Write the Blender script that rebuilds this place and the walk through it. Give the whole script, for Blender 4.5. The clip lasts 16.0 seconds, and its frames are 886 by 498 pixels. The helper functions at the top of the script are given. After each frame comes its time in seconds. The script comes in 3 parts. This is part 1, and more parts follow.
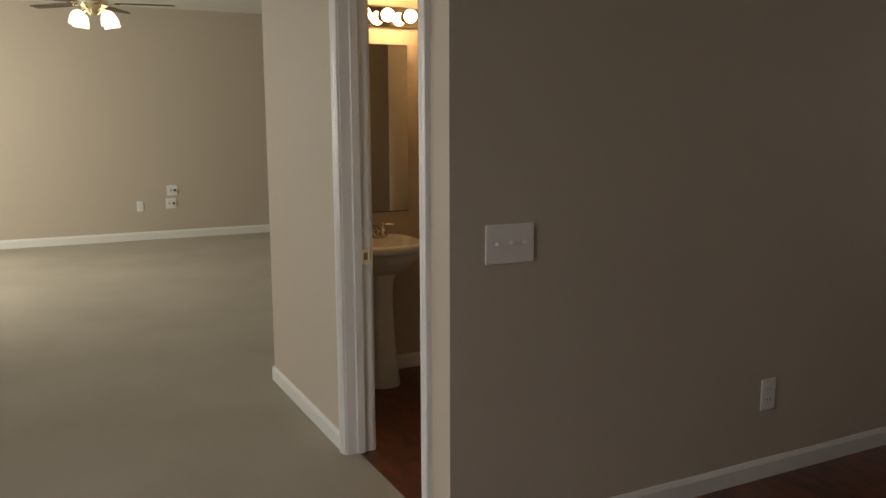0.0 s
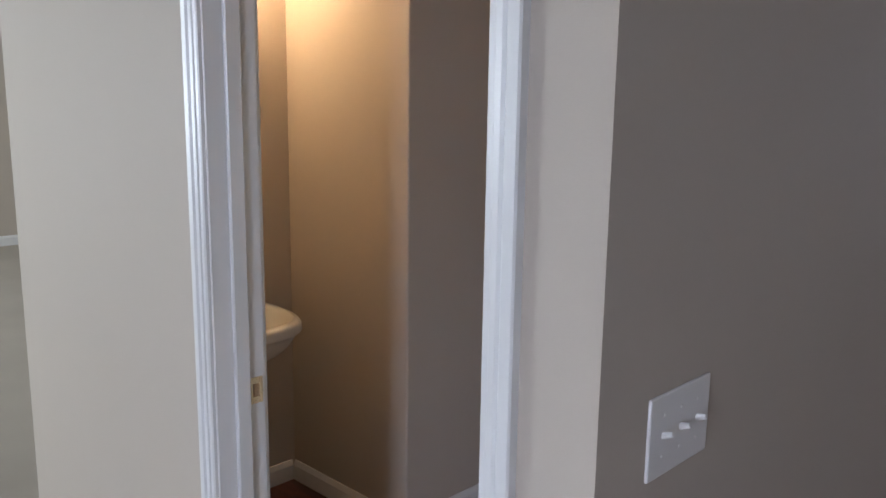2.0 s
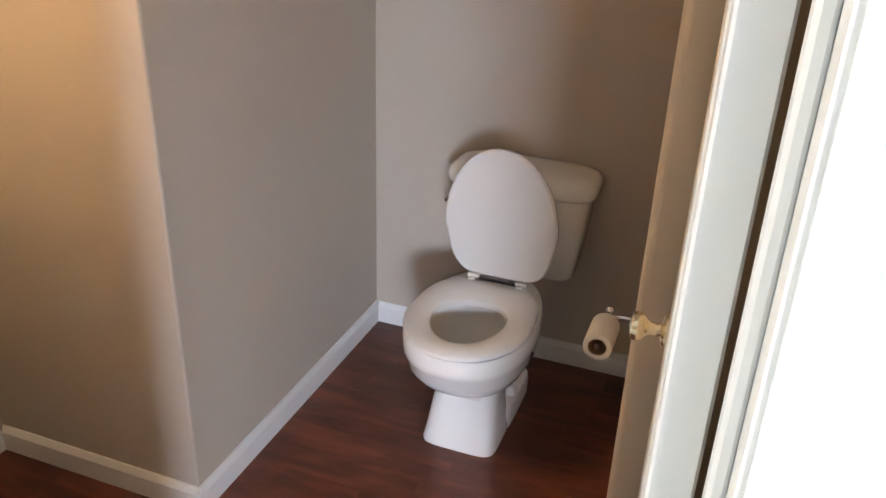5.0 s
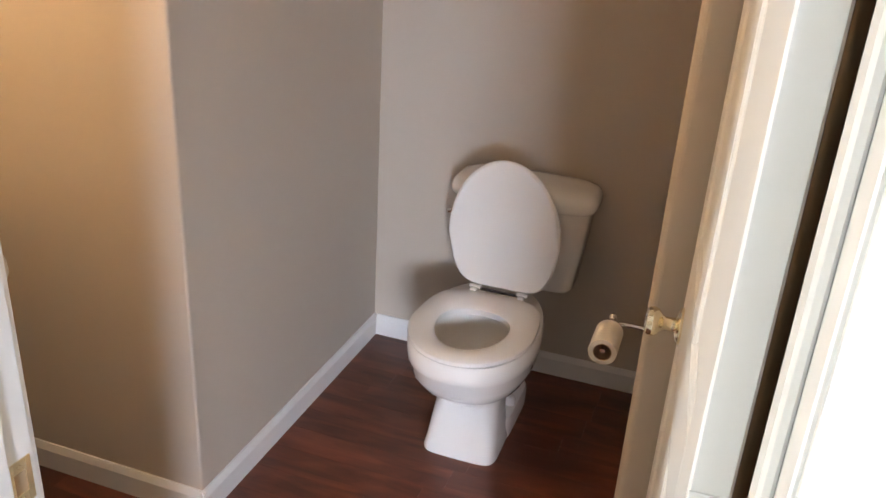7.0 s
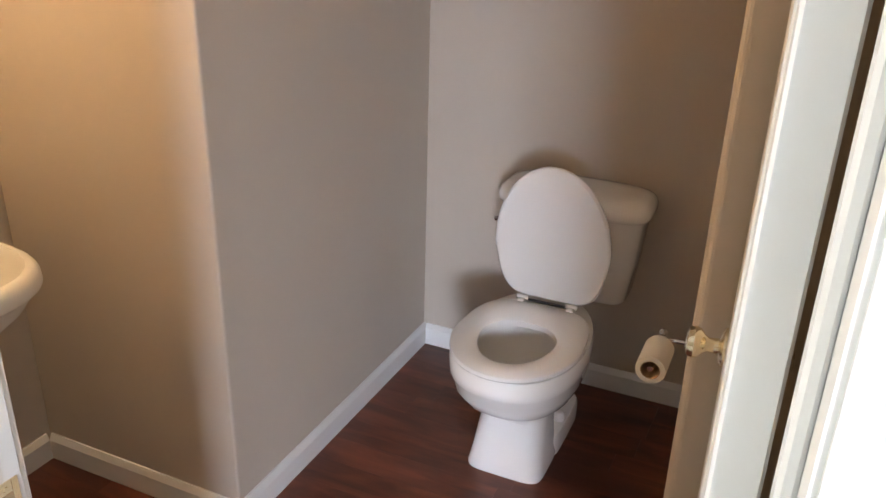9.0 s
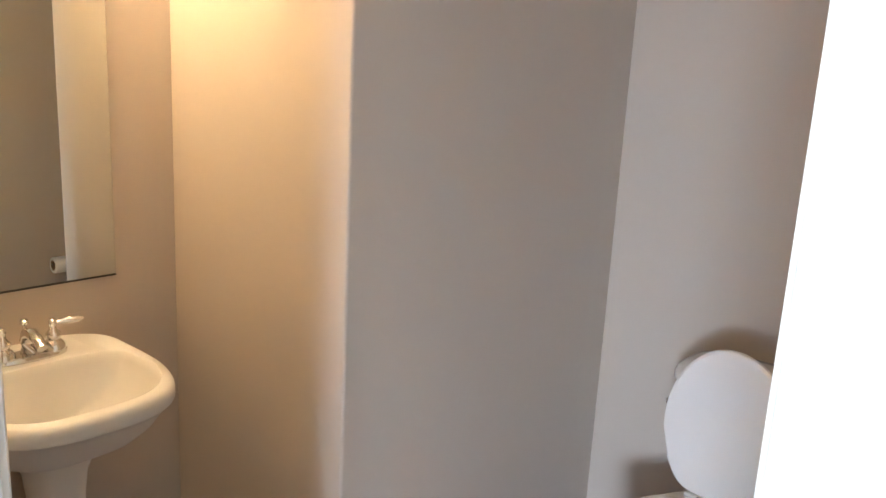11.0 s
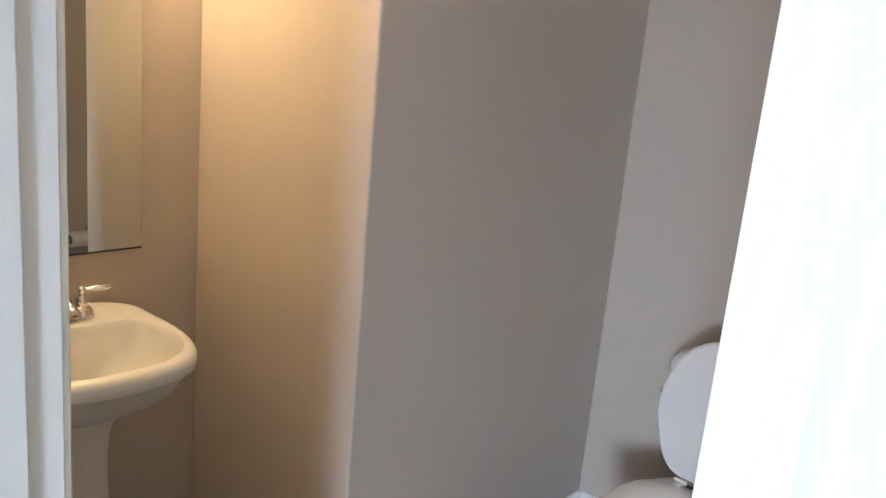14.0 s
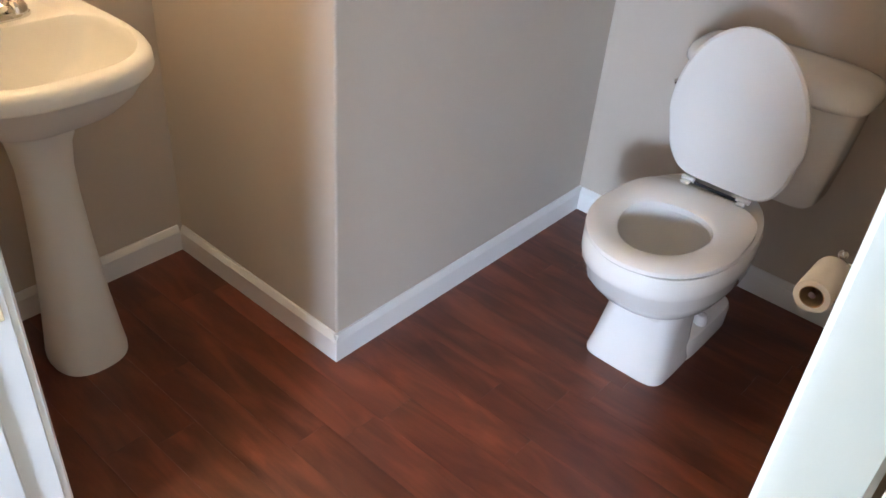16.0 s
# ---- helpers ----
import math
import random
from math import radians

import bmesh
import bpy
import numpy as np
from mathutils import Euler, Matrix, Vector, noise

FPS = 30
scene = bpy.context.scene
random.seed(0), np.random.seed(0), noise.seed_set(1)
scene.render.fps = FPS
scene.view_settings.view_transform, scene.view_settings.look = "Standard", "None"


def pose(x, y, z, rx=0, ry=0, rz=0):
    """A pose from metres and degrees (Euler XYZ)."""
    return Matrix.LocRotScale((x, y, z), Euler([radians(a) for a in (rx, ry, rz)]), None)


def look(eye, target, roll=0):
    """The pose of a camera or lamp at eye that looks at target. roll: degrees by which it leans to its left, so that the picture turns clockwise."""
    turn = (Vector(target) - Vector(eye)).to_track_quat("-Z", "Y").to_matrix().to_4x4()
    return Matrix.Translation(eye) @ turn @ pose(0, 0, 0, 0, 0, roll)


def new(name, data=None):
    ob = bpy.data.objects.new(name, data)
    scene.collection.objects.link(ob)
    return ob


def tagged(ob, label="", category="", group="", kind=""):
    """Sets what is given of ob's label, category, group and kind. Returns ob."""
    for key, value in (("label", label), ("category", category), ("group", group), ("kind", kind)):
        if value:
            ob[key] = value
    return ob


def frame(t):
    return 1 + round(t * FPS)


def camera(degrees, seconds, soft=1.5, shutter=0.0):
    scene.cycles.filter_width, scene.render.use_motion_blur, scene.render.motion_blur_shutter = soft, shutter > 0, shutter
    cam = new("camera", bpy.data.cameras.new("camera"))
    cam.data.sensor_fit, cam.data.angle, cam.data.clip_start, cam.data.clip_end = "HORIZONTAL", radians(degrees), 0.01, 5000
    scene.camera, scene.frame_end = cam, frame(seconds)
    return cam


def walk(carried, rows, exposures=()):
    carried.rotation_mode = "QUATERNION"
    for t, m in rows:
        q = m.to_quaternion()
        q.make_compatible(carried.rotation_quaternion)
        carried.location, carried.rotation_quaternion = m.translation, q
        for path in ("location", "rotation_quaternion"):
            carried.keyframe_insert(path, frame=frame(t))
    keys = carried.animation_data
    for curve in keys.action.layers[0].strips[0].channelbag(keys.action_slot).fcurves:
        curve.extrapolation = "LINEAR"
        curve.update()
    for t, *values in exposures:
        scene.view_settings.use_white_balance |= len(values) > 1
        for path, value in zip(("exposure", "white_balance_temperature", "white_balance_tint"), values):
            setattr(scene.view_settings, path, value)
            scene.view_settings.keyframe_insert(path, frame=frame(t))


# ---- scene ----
cam = camera(57.1, 16.0)

PATH = [
    (0, (3.341, -1.928, 1.345), (1.576, -1.042, 1.034), -0.2),
    (0.5, (2.933, -1.908, 1.408), (1.267, -0.856, 1.065), 0.3),
    (1, (2.533, -1.849, 1.437), (0.97, -0.64, 1.128), 2.0),
    (1.5, (2.12, -1.744, 1.412), (0.568, -0.523, 1.097), -0.6),
    (2, (1.789, -1.678, 1.431), (0.415, -0.271, 1.068), 0.8),
    (2.5, (1.516, -1.652, 1.445), (0.422, -0.044, 0.976), 0.9),
    (3, (1.361, -1.552, 1.48), (0.345, 0.095, 0.974), 3.7),
    (3.5, (1.238, -1.295, 1.449), (0.169, 0.279, 0.835), 0.6),
    (4, (1.142, -1.22, 1.45), (0.278, 0.367, 0.614), 0.7),
    (4.2, (1.116, -1.217, 1.487), (0.385, 0.416, 0.594), 1.5),
    (6.5, (0.995, -1.272, 1.424), (0.427, 0.475, 0.633), 2.8),
    (7, (0.997, -1.3, 1.43), (0.419, 0.442, 0.634), 3.6),
    (7.5, (1.006, -1.307, 1.423), (0.397, 0.413, 0.603), 4.5),
    (8, (1.02, -1.303, 1.418), (0.439, 0.424, 0.593), 3.8),
    (8.5, (1.021, -1.292, 1.415), (0.382, 0.398, 0.559), 4.0),
    (9, (1.042, -1.209, 1.419), (0.298, 0.469, 0.625), 1.7),
    (9.5, (1.027, -1.024, 1.419), (0.163, 0.577, 0.588), 2.7),
    (10, (1.052, -0.979, 1.378), (-0.086, 0.51, 0.678), 2.9),
    (10.2, (1.077, -1.01, 1.392), (-0.087, 0.502, 0.791), 3.0),
    (12.5, (1.14, -0.993, 1.379), (-0.285, 0.357, 0.999), 2.8),
    (13, (1.142, -0.984, 1.35), (-0.266, 0.385, 0.973), 3.3),
    (13.5, (1.138, -1.014, 1.404), (-0.226, 0.388, 0.988), 5.1),
    (14, (1.164, -1.094, 1.39), (-0.115, 0.372, 0.925), 5.4),
    (14.5, (1.164, -1.102, 1.431), (-0.047, 0.363, 0.809), 5.1),
    (15, (1.15, -1.089, 1.394), (-0.008, 0.355, 0.619), 5.8),
    (15.5, (1.11, -1.014, 1.363), (-0.001, 0.328, 0.38), 4.1),
    (16, (1.062, -0.955, 1.336), (0.038, 0.315, 0.197), 5.0),
]
EXPOSURES = [
    (0, -2.05, 8600, 20), (0.5, -1.3, 7600, 19), (1, -0.5, 6450, 21), (1.5, -0.88, 6050, 21), (2, -1.24, 6200, 21), (2.5, -0.7, 6350, 21), (3, -0.44, 6550, 22), (3.5, -0.74, 6600, 22), (3.9, -0.66, 6450, 22), (4.2, -0.3, 6350, 18),
    (6.3, 0.15, 6650, 19), (9, 0.05, 6600, 19), (9.5, 0.05, 7000, 18), (10.2, 0.36, 6550, 16), (12.3, 0.06, 5900, 13), (13, -0.04, 5900, 13), (13.5, -0.55, 5950, 13), (14, -0.03, 5850, 12), (14.5, 0.07, 5650, 11), (15, 0.18, 5400, 13), (15.5, 0.1, 5600, 13), (16, 0.38, 5800, 13),
]
walk(cam, [(t, look(e, g, r)) for t, e, g, r in PATH], EXPOSURES)

# ---------- light ----------
world = bpy.data.worlds.new("sky")
scene.world = world
world.use_nodes = True
wn = world.node_tree
sky = wn.nodes.new("ShaderNodeTexSky")
sky.sky_type, sky.sun_disc = "NISHITA", False
sky.sun_elevation, sky.sun_rotation = radians(40), radians(160)
wn.nodes["Background"].inputs["Strength"].default_value = 0.1
wn.links.new(sky.outputs["Color"], wn.nodes["Background"].inputs["Color"])


def window_light(name, m, w, h, watts, colour):
    lamp = bpy.data.lights.new(name, "AREA")
    lamp.shape, lamp.size, lamp.size_y, lamp.energy, lamp.color = "RECTANGLE", w, h, watts, colour
    ob = new(name, lamp)
    ob.matrix_world = m
    return ob


# daylight: patches of sky outside the south, living room and north windows
window_light("daylight_south", look((2.8, -6.0, 2.08), (2.4, -4.6, 1.85)), 2.4, 1.35, 1270, (0.72, 0.845, 1.0))
window_light("daylight_living", look((-4.4, -4.52, 1.5), (-4.4, 0, 1.0)), 1.6, 1.3, 495, (0.81, 0.96, 0.97))
window_light("daylight_north", look((2.4, 2.9, 3.0), (1.9, 1.66, 1.6)), 1.8, 1.0, 420, (0.7, 0.83, 1.0))


# ---------- materials ----------
def material(name, colour, rough=0.5, metal=0.0, vary=0.06, scale=3.0, bump=0.0, grain=120.0, coat=0.0, spec=0.5):
    m = bpy.data.materials.new(name)
    m.use_nodes = True
    nt = m.node_tree
    b = nt.nodes["Principled BSDF"]
    b.inputs["Roughness"].default_value, b.inputs["Metallic"].default_value = rough, metal
    b.inputs["Coat Weight"].default_value = coat
    b.inputs["Specular IOR Level"].default_value = spec
    tc = nt.nodes.new("ShaderNodeTexCoord")
    n1 = nt.nodes.new("ShaderNodeTexNoise")
    n1.inputs["Scale"].default_value, n1.inputs["Detail"].default_value = scale, 4
    nt.links.new(tc.outputs["Object"], n1.inputs["Vector"])
    ramp = nt.nodes.new("ShaderNodeMixRGB")
    ramp.inputs[1].default_value = (*[c * (1 - vary) for c in colour], 1)
    ramp.inputs[2].default_value = (*[min(1, c * (1 + vary)) for c in colour], 1)
    nt.links.new(n1.outputs["Fac"], ramp.inputs[0])
    nt.links.new(ramp.outputs[0], b.inputs["Base Color"])
    if bump:
        n2 = nt.nodes.new("ShaderNodeTexNoise")
        n2.inputs["Scale"].default_value, n2.inputs["Detail"].default_value = grain, 3
        nt.links.new(tc.outputs["Object"], n2.inputs["Vector"])
        bp = nt.nodes.new("ShaderNodeBump")
        bp.inputs["Strength"].default_value, bp.inputs["Distance"].default_value = bump, 0.002
        nt.links.new(n2.outputs["Fac"], bp.inputs["Height"])
        nt.links.new(bp.outputs["Normal"], b.inputs["Normal"])
    return m


def glow(name, colour, strength):
    m = bpy.data.materials.new(name)
    m.use_nodes = True
    b = m.node_tree.nodes["Principled BSDF"]
    b.inputs["Base Color"].default_value = (0.8, 0.8, 0.8, 1)
    b.inputs["Emission Color"].default_value = (*colour, 1)
    b.inputs["Emission Strength"].default_value = strength
    return m


def wood_floor(name):
    m = bpy.data.materials.new(name)
    m.use_nodes = True
    nt = m.node_tree
    b = nt.nodes["Principled BSDF"]
    b.inputs["Roughness"].default_value = 0.3
    tc = nt.nodes.new("ShaderNodeTexCoord")
    info = nt.nodes.new("ShaderNodeObjectInfo")
    off = nt.nodes.new("ShaderNodeVectorMath")
    off.operation = "SCALE"
    nt.links.new(info.outputs["Random"], off.inputs[3])
    off.inputs[0].default_value = (17, 31, 5)
    add = nt.nodes.new("ShaderNodeVectorMath")
    nt.links.new(tc.outputs["Object"], add.inputs[0])
    nt.links.new(off.outputs[0], add.inputs[1])
    mp = nt.nodes.new("ShaderNodeMapping")
    mp.inputs["Scale"].default_value = (1.9, 8, 1)
    nt.links.new(add.outputs[0], mp.inputs["Vector"])
    n1 = nt.nodes.new("ShaderNodeTexNoise")
    n1.inputs["Scale"].default_value, n1.inputs["Detail"].default_value, n1.inputs["Distortion"].default_value = 2.2, 3, 0.6
    nt.links.new(mp.outputs[0], n1.inputs["Vector"])
    mp2 = nt.nodes.new("ShaderNodeMapping")
    mp2.inputs["Scale"].default_value = (6, 220, 1)
    nt.links.new(add.outputs[0], mp2.inputs["Vector"])
    n2 = nt.nodes.new("ShaderNodeTexNoise")
    n2.inputs["Scale"].default_value, n2.inputs["Detail"].default_value = 1, 3
    nt.links.new(mp2.outputs[0], n2.inputs["Vector"])
    cr = nt.nodes.new("ShaderNodeValToRGB")
    e = cr.color_ramp.elements
    e[0].position, e[0].color = 0.34, (0.08, 0.023, 0.014, 1)
    e[1].position, e[1].color = 0.7, (0.205, 0.06, 0.03, 1)
    mid = e.new(0.52)
    mid.color = (0.135, 0.039, 0.021, 1)
    nt.links.new(n1.outputs["Fac"], cr.inputs[0])
    fine = nt.nodes.new("ShaderNodeMixRGB")
    fine.blend_type = "MULTIPLY"
    fine.inputs[0].default_value = 0.22
    nt.links.new(cr.outputs[0], fine.inputs[1])
    nt.links.new(n2.outputs["Fac"], fine.inputs[2])
    hsv = nt.nodes.new("ShaderNodeHueSaturation")
    mr = nt.nodes.new("ShaderNodeMapRange")
    mr.inputs["To Min"].default_value, mr.inputs["To Max"].default_value = 0.9, 1.12
    nt.links.new(info.outputs["Random"], mr.inputs["Value"])
    nt.links.new(mr.outputs[0], hsv.inputs["Value"])
    nt.links.new(fine.outputs[0], hsv.inputs["Color"])
    nt.links.new(hsv.outputs[0], b.inputs["Base Color"])
    bp = nt.nodes.new("ShaderNodeBump")
    bp.inputs["Strength"].default_value, bp.inputs["Distance"].default_value = 0.25, 0.001
    nt.links.new(n2.outputs["Fac"], bp.inputs["Height"])
    nt.links.new(bp.outputs["Normal"], b.inputs["Normal"])
    return m


M_WALL = material("greige_wall_paint", (0.495, 0.432, 0.362), 0.6, vary=0.03, scale=1.5, bump=0.12, grain=260, spec=0.3)
M_CEIL = material("ceiling_white", (0.74, 0.73, 0.7), 0.9, vary=0.02, bump=0.3, grain=90)
M_TRIM = material("white_semigloss_trim", (0.72, 0.715, 0.7), 0.32, vary=0.02, scale=5, bump=0.03, grain=60)
M_DOOR = material("white_painted_door", (0.7, 0.695, 0.68), 0.36, vary=0.02, scale=5, bump=0.05, grain=90)
M_CERAMIC = material("white_vitreous_china", (0.85, 0.835, 0.8), 0.07, vary=0.01, scale=4, coat=0.4)
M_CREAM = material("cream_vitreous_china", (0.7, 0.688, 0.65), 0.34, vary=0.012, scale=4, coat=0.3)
M_SEAT = material("white_plastic_seat", (0.82, 0.8, 0.77), 0.22, vary=0.01, scale=4)
M_CHROME = material("polished_chrome", (0.72, 0.71, 0.69), 0.08, metal=1.0, vary=0.03, scale=20)
M_BRASS = material("polished_brass", (0.9, 0.8, 0.58), 0.16, metal=1.0, vary=0.06, scale=30)
M_PLATE = material("white_plastic_plate", (0.78, 0.76, 0.73), 0.3, vary=0.01)
M_DARK = material("dark_slot", (0.02, 0.02, 0.02), 0.6)
M_CARPET = material("beige_carpet", (0.42, 0.38, 0.325), 0.98, vary=0.2, scale=1.1, bump=1.0, grain=420, spec=0.1)
M_PAPER = material("white_tissue_paper", (0.78, 0.75, 0.7), 0.95, vary=0.02, bump=0.2, grain=300)
M_CARD = material("brown_card_core", (0.35, 0.24, 0.14), 0.9)
M_WATER = material("bowl_water", (0.55, 0.52, 0.46), 0.03, vary=0.0)
M_BLADE = material("dark_walnut_blade", (0.06, 0.035, 0.022), 0.4, vary=0.3, scale=8)
M_WOOD = wood_floor("dark_cherry_laminate")
M_SUB = material("floor_joint_dark", (0.07, 0.022, 0.014), 0.8)
M_BULB = glow("warm_bulb", (1.0, 0.69, 0.35), 192)
M_FANBULB = glow("fan_glass_lit", (1.0, 0.86, 0.66), 9)
M_SKY = glow("bright_sky_backdrop", (0.85, 0.93, 1.0), 2.6)
M_MIRROR = material("mirror_silver", (0.74, 0.77, 0.74), 0.01, metal=1.0, vary=0.0)
M_HINGE = material("painted_white_hinge", (0.74, 0.74, 0.74), 0.3, vary=0.02)
M_BLACK = material("black_rubber_and_gap_shade", (0.015, 0.015, 0.015), 0.5)

M_GLASS = bpy.data.materials.new("clear_glass")
M_GLASS.use_nodes = True
gb = M_GLASS.node_tree.nodes["Principled BSDF"]
gb.inputs["Transmission Weight"].default_value, gb.inputs["Roughness"].default_value, gb.inputs["IOR"].default_value = 1.0, 0.02, 1.45


# ---------- mesh helpers ----------
def part(name, bm, mat, parent=None, label="", smooth=False):
    me = bpy.data.meshes.new(name)
    bmesh.ops.recalc_face_normals(bm, faces=bm.faces)
    bm.to_mesh(me)
    bm.free()
    me.materials.append(mat)
    if smooth:
        me.shade_smooth()
        me.set_sharp_from_angle(angle=radians(40))
    ob = new(name, me)
    if parent:
        ob.parent = parent
    if label:
        tagged(ob, label)
    return ob


def base(name, m, label, category, group=""):
    ob = new(name)
    ob.empty_display_size = 0.05
    ob.matrix_world = m
    return tagged(ob, label, category, group)


def add_box(bm, a, b, bevel=0.0, seg=1):
    c = [(a[i] + b[i]) / 2 for i in range(3)]
    s = [abs(b[i] - a[i]) for i in range(3)]
    r = bmesh.ops.create_cube(bm, size=1, matrix=Matrix.Translation(c) @ Matrix.Diagonal((*s, 1)))
    if bevel:
        vs = set(r["verts"])
        es = [e for e in bm.edges if e.verts[0] in vs and e.verts[1] in vs]
        bmesh.ops.bevel(bm, geom=es, offset=bevel, segments=seg, profile=0.5, affect="EDGES")
    return bm


def box(a, b, bevel=0.0, seg=1):
    return add_box(bmesh.new(), a, b, bevel, seg)


def loft(bm, rings, cap0=True, cap1=True):
    vs = [[bm.verts.new(p) for p in r] for r in rings]
    n = len(vs[0])
    for a, b in zip(vs, vs[1:]):
        for i in range(n):
            bm.faces.new((a[i], a[(i + 1) % n], b[(i + 1) % n], b[i]))
    if cap0:
        bm.faces.new(vs[0][::-1])
    if cap1:
        bm.faces.new(vs[-1])
    return bm


def lathe(profile, n=20, m=Matrix(), caps=(True, True), bm=None):
    """Turned about the local z axis; profile: (radius, height)."""
    bm = bm or bmesh.new()
    rings = [[m @ Vector((r * math.cos(k * math.tau / n), r * math.sin(k * math.tau / n), z)) for k in range(n)] for r, z in profile]
    return loft(bm, rings, *caps)


def tube(points, radius, n=10, bm=None):
    bm = bm or bmesh.new()
    pts = [Vector(p) for p in points]
    rings = []
    for i, p in enumerate(pts):
        d = (pts[min(i + 1, len(pts) - 1)] - pts[max(i - 1, 0)]).normalized()
        q = d.to_track_quat("Z", "Y")
        r = radius[i] if isinstance(radius, (list, tuple)) else radius
        rings.append([p + q @ Vector((r * math.cos(k * math.tau / n), r * math.sin(k * math.tau / n), 0)) for k in range(n)])
    return loft(bm, rings)


def strip(profile, a, b, out, across):
    """A moulding: profile of (across, out) offsets swept from a to b."""
    bm = bmesh.new()
    o, c = Vector(out), Vector(across)
    return loft(bm, [[Vector(e) + c * u + o * v for u, v in profile] for e in (a, b)])


def structure(name, bm, mat, label, category, smooth=False):
    return tagged(part(name, bm, mat, smooth=smooth), label, category, kind="structure")


H = 2.6          # ceiling height
T = 0.115        # wall thickness
YA = -0.865      # hall face of the doorway wall
YI = YA + T      # its inner face
XL, XR = 0.353, 1.076      # jamb faces of the door opening
XM = -0.638      # mirror wall face
XB = 1.266        # switch wall face
DOOR_H = 2.03

# ---------- setting: powder room walls ----------
bm = bmesh.new()
JT = 0.018
add_box(bm, (XM - T, YA, 0), (XL - JT, YI, H))
add_box(bm, (XR + JT, YA, 0), (XB, YI, H))
add_box(bm, (XL - JT, YA, DOOR_H + JT), (XR + JT, YI, H))
structure("wall_south", bm, M_WALL, "greige painted wall with the powder room doorway", "wall")
structure("wall_west", box((XM - T, YI, 0), (XM, 3.0, H)), M_WALL, "greige painted wall behind the mirror and sink", "wall")
structure("wall_jog", box((XM, 0.012, 0), (-0.012, 1.026 + T, H), 0.006, 3), M_WALL, "greige boxed-out wall corner beside the toilet", "wall")
structure("wall_north", box((-0.012, 1.026, 0), (XB - T, 1.026 + T, H)), M_WALL, "greige painted wall behind the toilet", "wall")
structure("wall_chase", box((0.94, 0.03, 0), (XB - T, 1.026, H), 0.016, 5), M_WALL, "greige boxed-out wall holding the paper holder", "wall")
structure("wall_east", box((XB - T, YI, 0), (XB, 1.6, H)), M_WALL, "greige painted wall with light switches and outlet", "wall")

# ---------- setting: hall and living room ----------
structure("wall_living", box((-6.62, -4.6, 0), (-6.5, 3.0, H)), M_WALL, "greige living room wall with outlet plates", "wall")
structure("wall_living_north", box((-6.5, 3.0, 0), (XM, 3.12, H)), M_WALL, "plain greige living room end wall", "wall")
bm = bmesh.new()
for x0, x1, z0, z1 in ((-6.62, -5.2, 0, H), (-3.6, 1.98, 0, H), (2.86, 4.32, 0, H), (-5.2, -3.6, 0, 0.85), (-5.2, -3.6, 2.15, H), (1.98, 2.86, 1.95, H), (1.98, 2.86, 0, 0.08)):
    add_box(bm, (x0, -4.72, z0), (x1, -4.6, z1))
structure("wall_street", bm, M_WALL, "greige outer wall with two large windows", "wall")
structure("wall_hall_end", box((4.2, -4.6, 0), (4.32, 1.6, H)), M_WALL, "plain greige hall wall", "wall")
bm = bmesh.new()
for x0, x1, z0, z1 in ((XB, 1.275, 0, H), (2.4, 4.32, 0, H), (1.275, 2.4, 0, 1.06), (1.275, 2.4, 2.1, H)):
    add_box(bm, (x0, 1.6, z0), (x1, 1.72, z1))
structure("wall_hall_north", bm, M_WALL, "greige hall wall with a small bright window", "wall")
structure("ceiling", box((-6.7, -4.8, H), (4.4, 3.2, H + 0.1)), M_CEIL, "white textured ceiling", "ceiling")
structure("carpet_floor", box((-6.62, -4.72, -0.1), (XB, -0.812, 0.0)), M_CARPET, "beige cut-pile living room carpet", "carpet")
structure("carpet_floor_north", box((-6.62, -0.812, -0.1), (XM - 0.05, 3.1, 0.0)), M_CARPET, "beige cut-pile living room carpet", "carpet")
structure("carpet_floor_east", box((XB, -4.72, -0.1), (4.3, -1.6, 0.0)), M_CARPET, "beige cut-pile hall carpet", "carpet")

# ---------- windows ----------


def window(name, x0, x1, z0, z1, y, inward, cols, rows, label, fw=0.045):
    w = tagged(base(name, Matrix.Translation(((x0 + x1) / 2, y, z0)), label, "window"), kind="structure")
    h, hw = z1 - z0, (x1 - x0) / 2
    bm = bmesh.new()
    for a, b in (((-hw, -0.03, 0), (-hw + fw, 0.03, h)), ((hw - fw, -0.03, 0), (hw, 0.03, h)), ((-hw + fw, -0.03, 0), (hw - fw, 0.03, fw)), ((-hw + fw, -0.03, h - fw), (hw - fw, 0.03, h))):
        add_box(bm, a, b, 0.003)
    part("window_frame", bm, M_TRIM, w)
    for i in range(1, cols):
        x = -hw + 2 * hw * i / cols
        part("muntin", box((x - 0.009, -0.012, fw), (x + 0.009, 0.012, h - fw), 0.003), M_TRIM, w)
    for i in range(1, rows):
        z = h * i / rows
        part("muntin", box((-hw + fw, -0.012, z - 0.009), (hw - fw, 0.012, z + 0.009), 0.003), M_TRIM, w)
    zs = [fw] + [h * i / rows for i in range(1, rows)] + [h - fw]
    xs = [-hw + fw] + [-hw + 2 * hw * i / cols for i in range(1, cols)] + [hw - fw]
    for xa, xc in zip(xs, xs[1:]):
        for zc, zd in zip(zs, zs[1:]):
            part("pane", box((xa, -0.002, zc), (xc, 0.002, zd)), M_GLASS, w, "clear glass pane").visible_shadow = False
    part("window_sill", box((-hw + 0.002, inward * 0.03, -0.025), (hw + 0.04, inward * 0.08, -0.002), 0.004), M_TRIM, w)
    return w


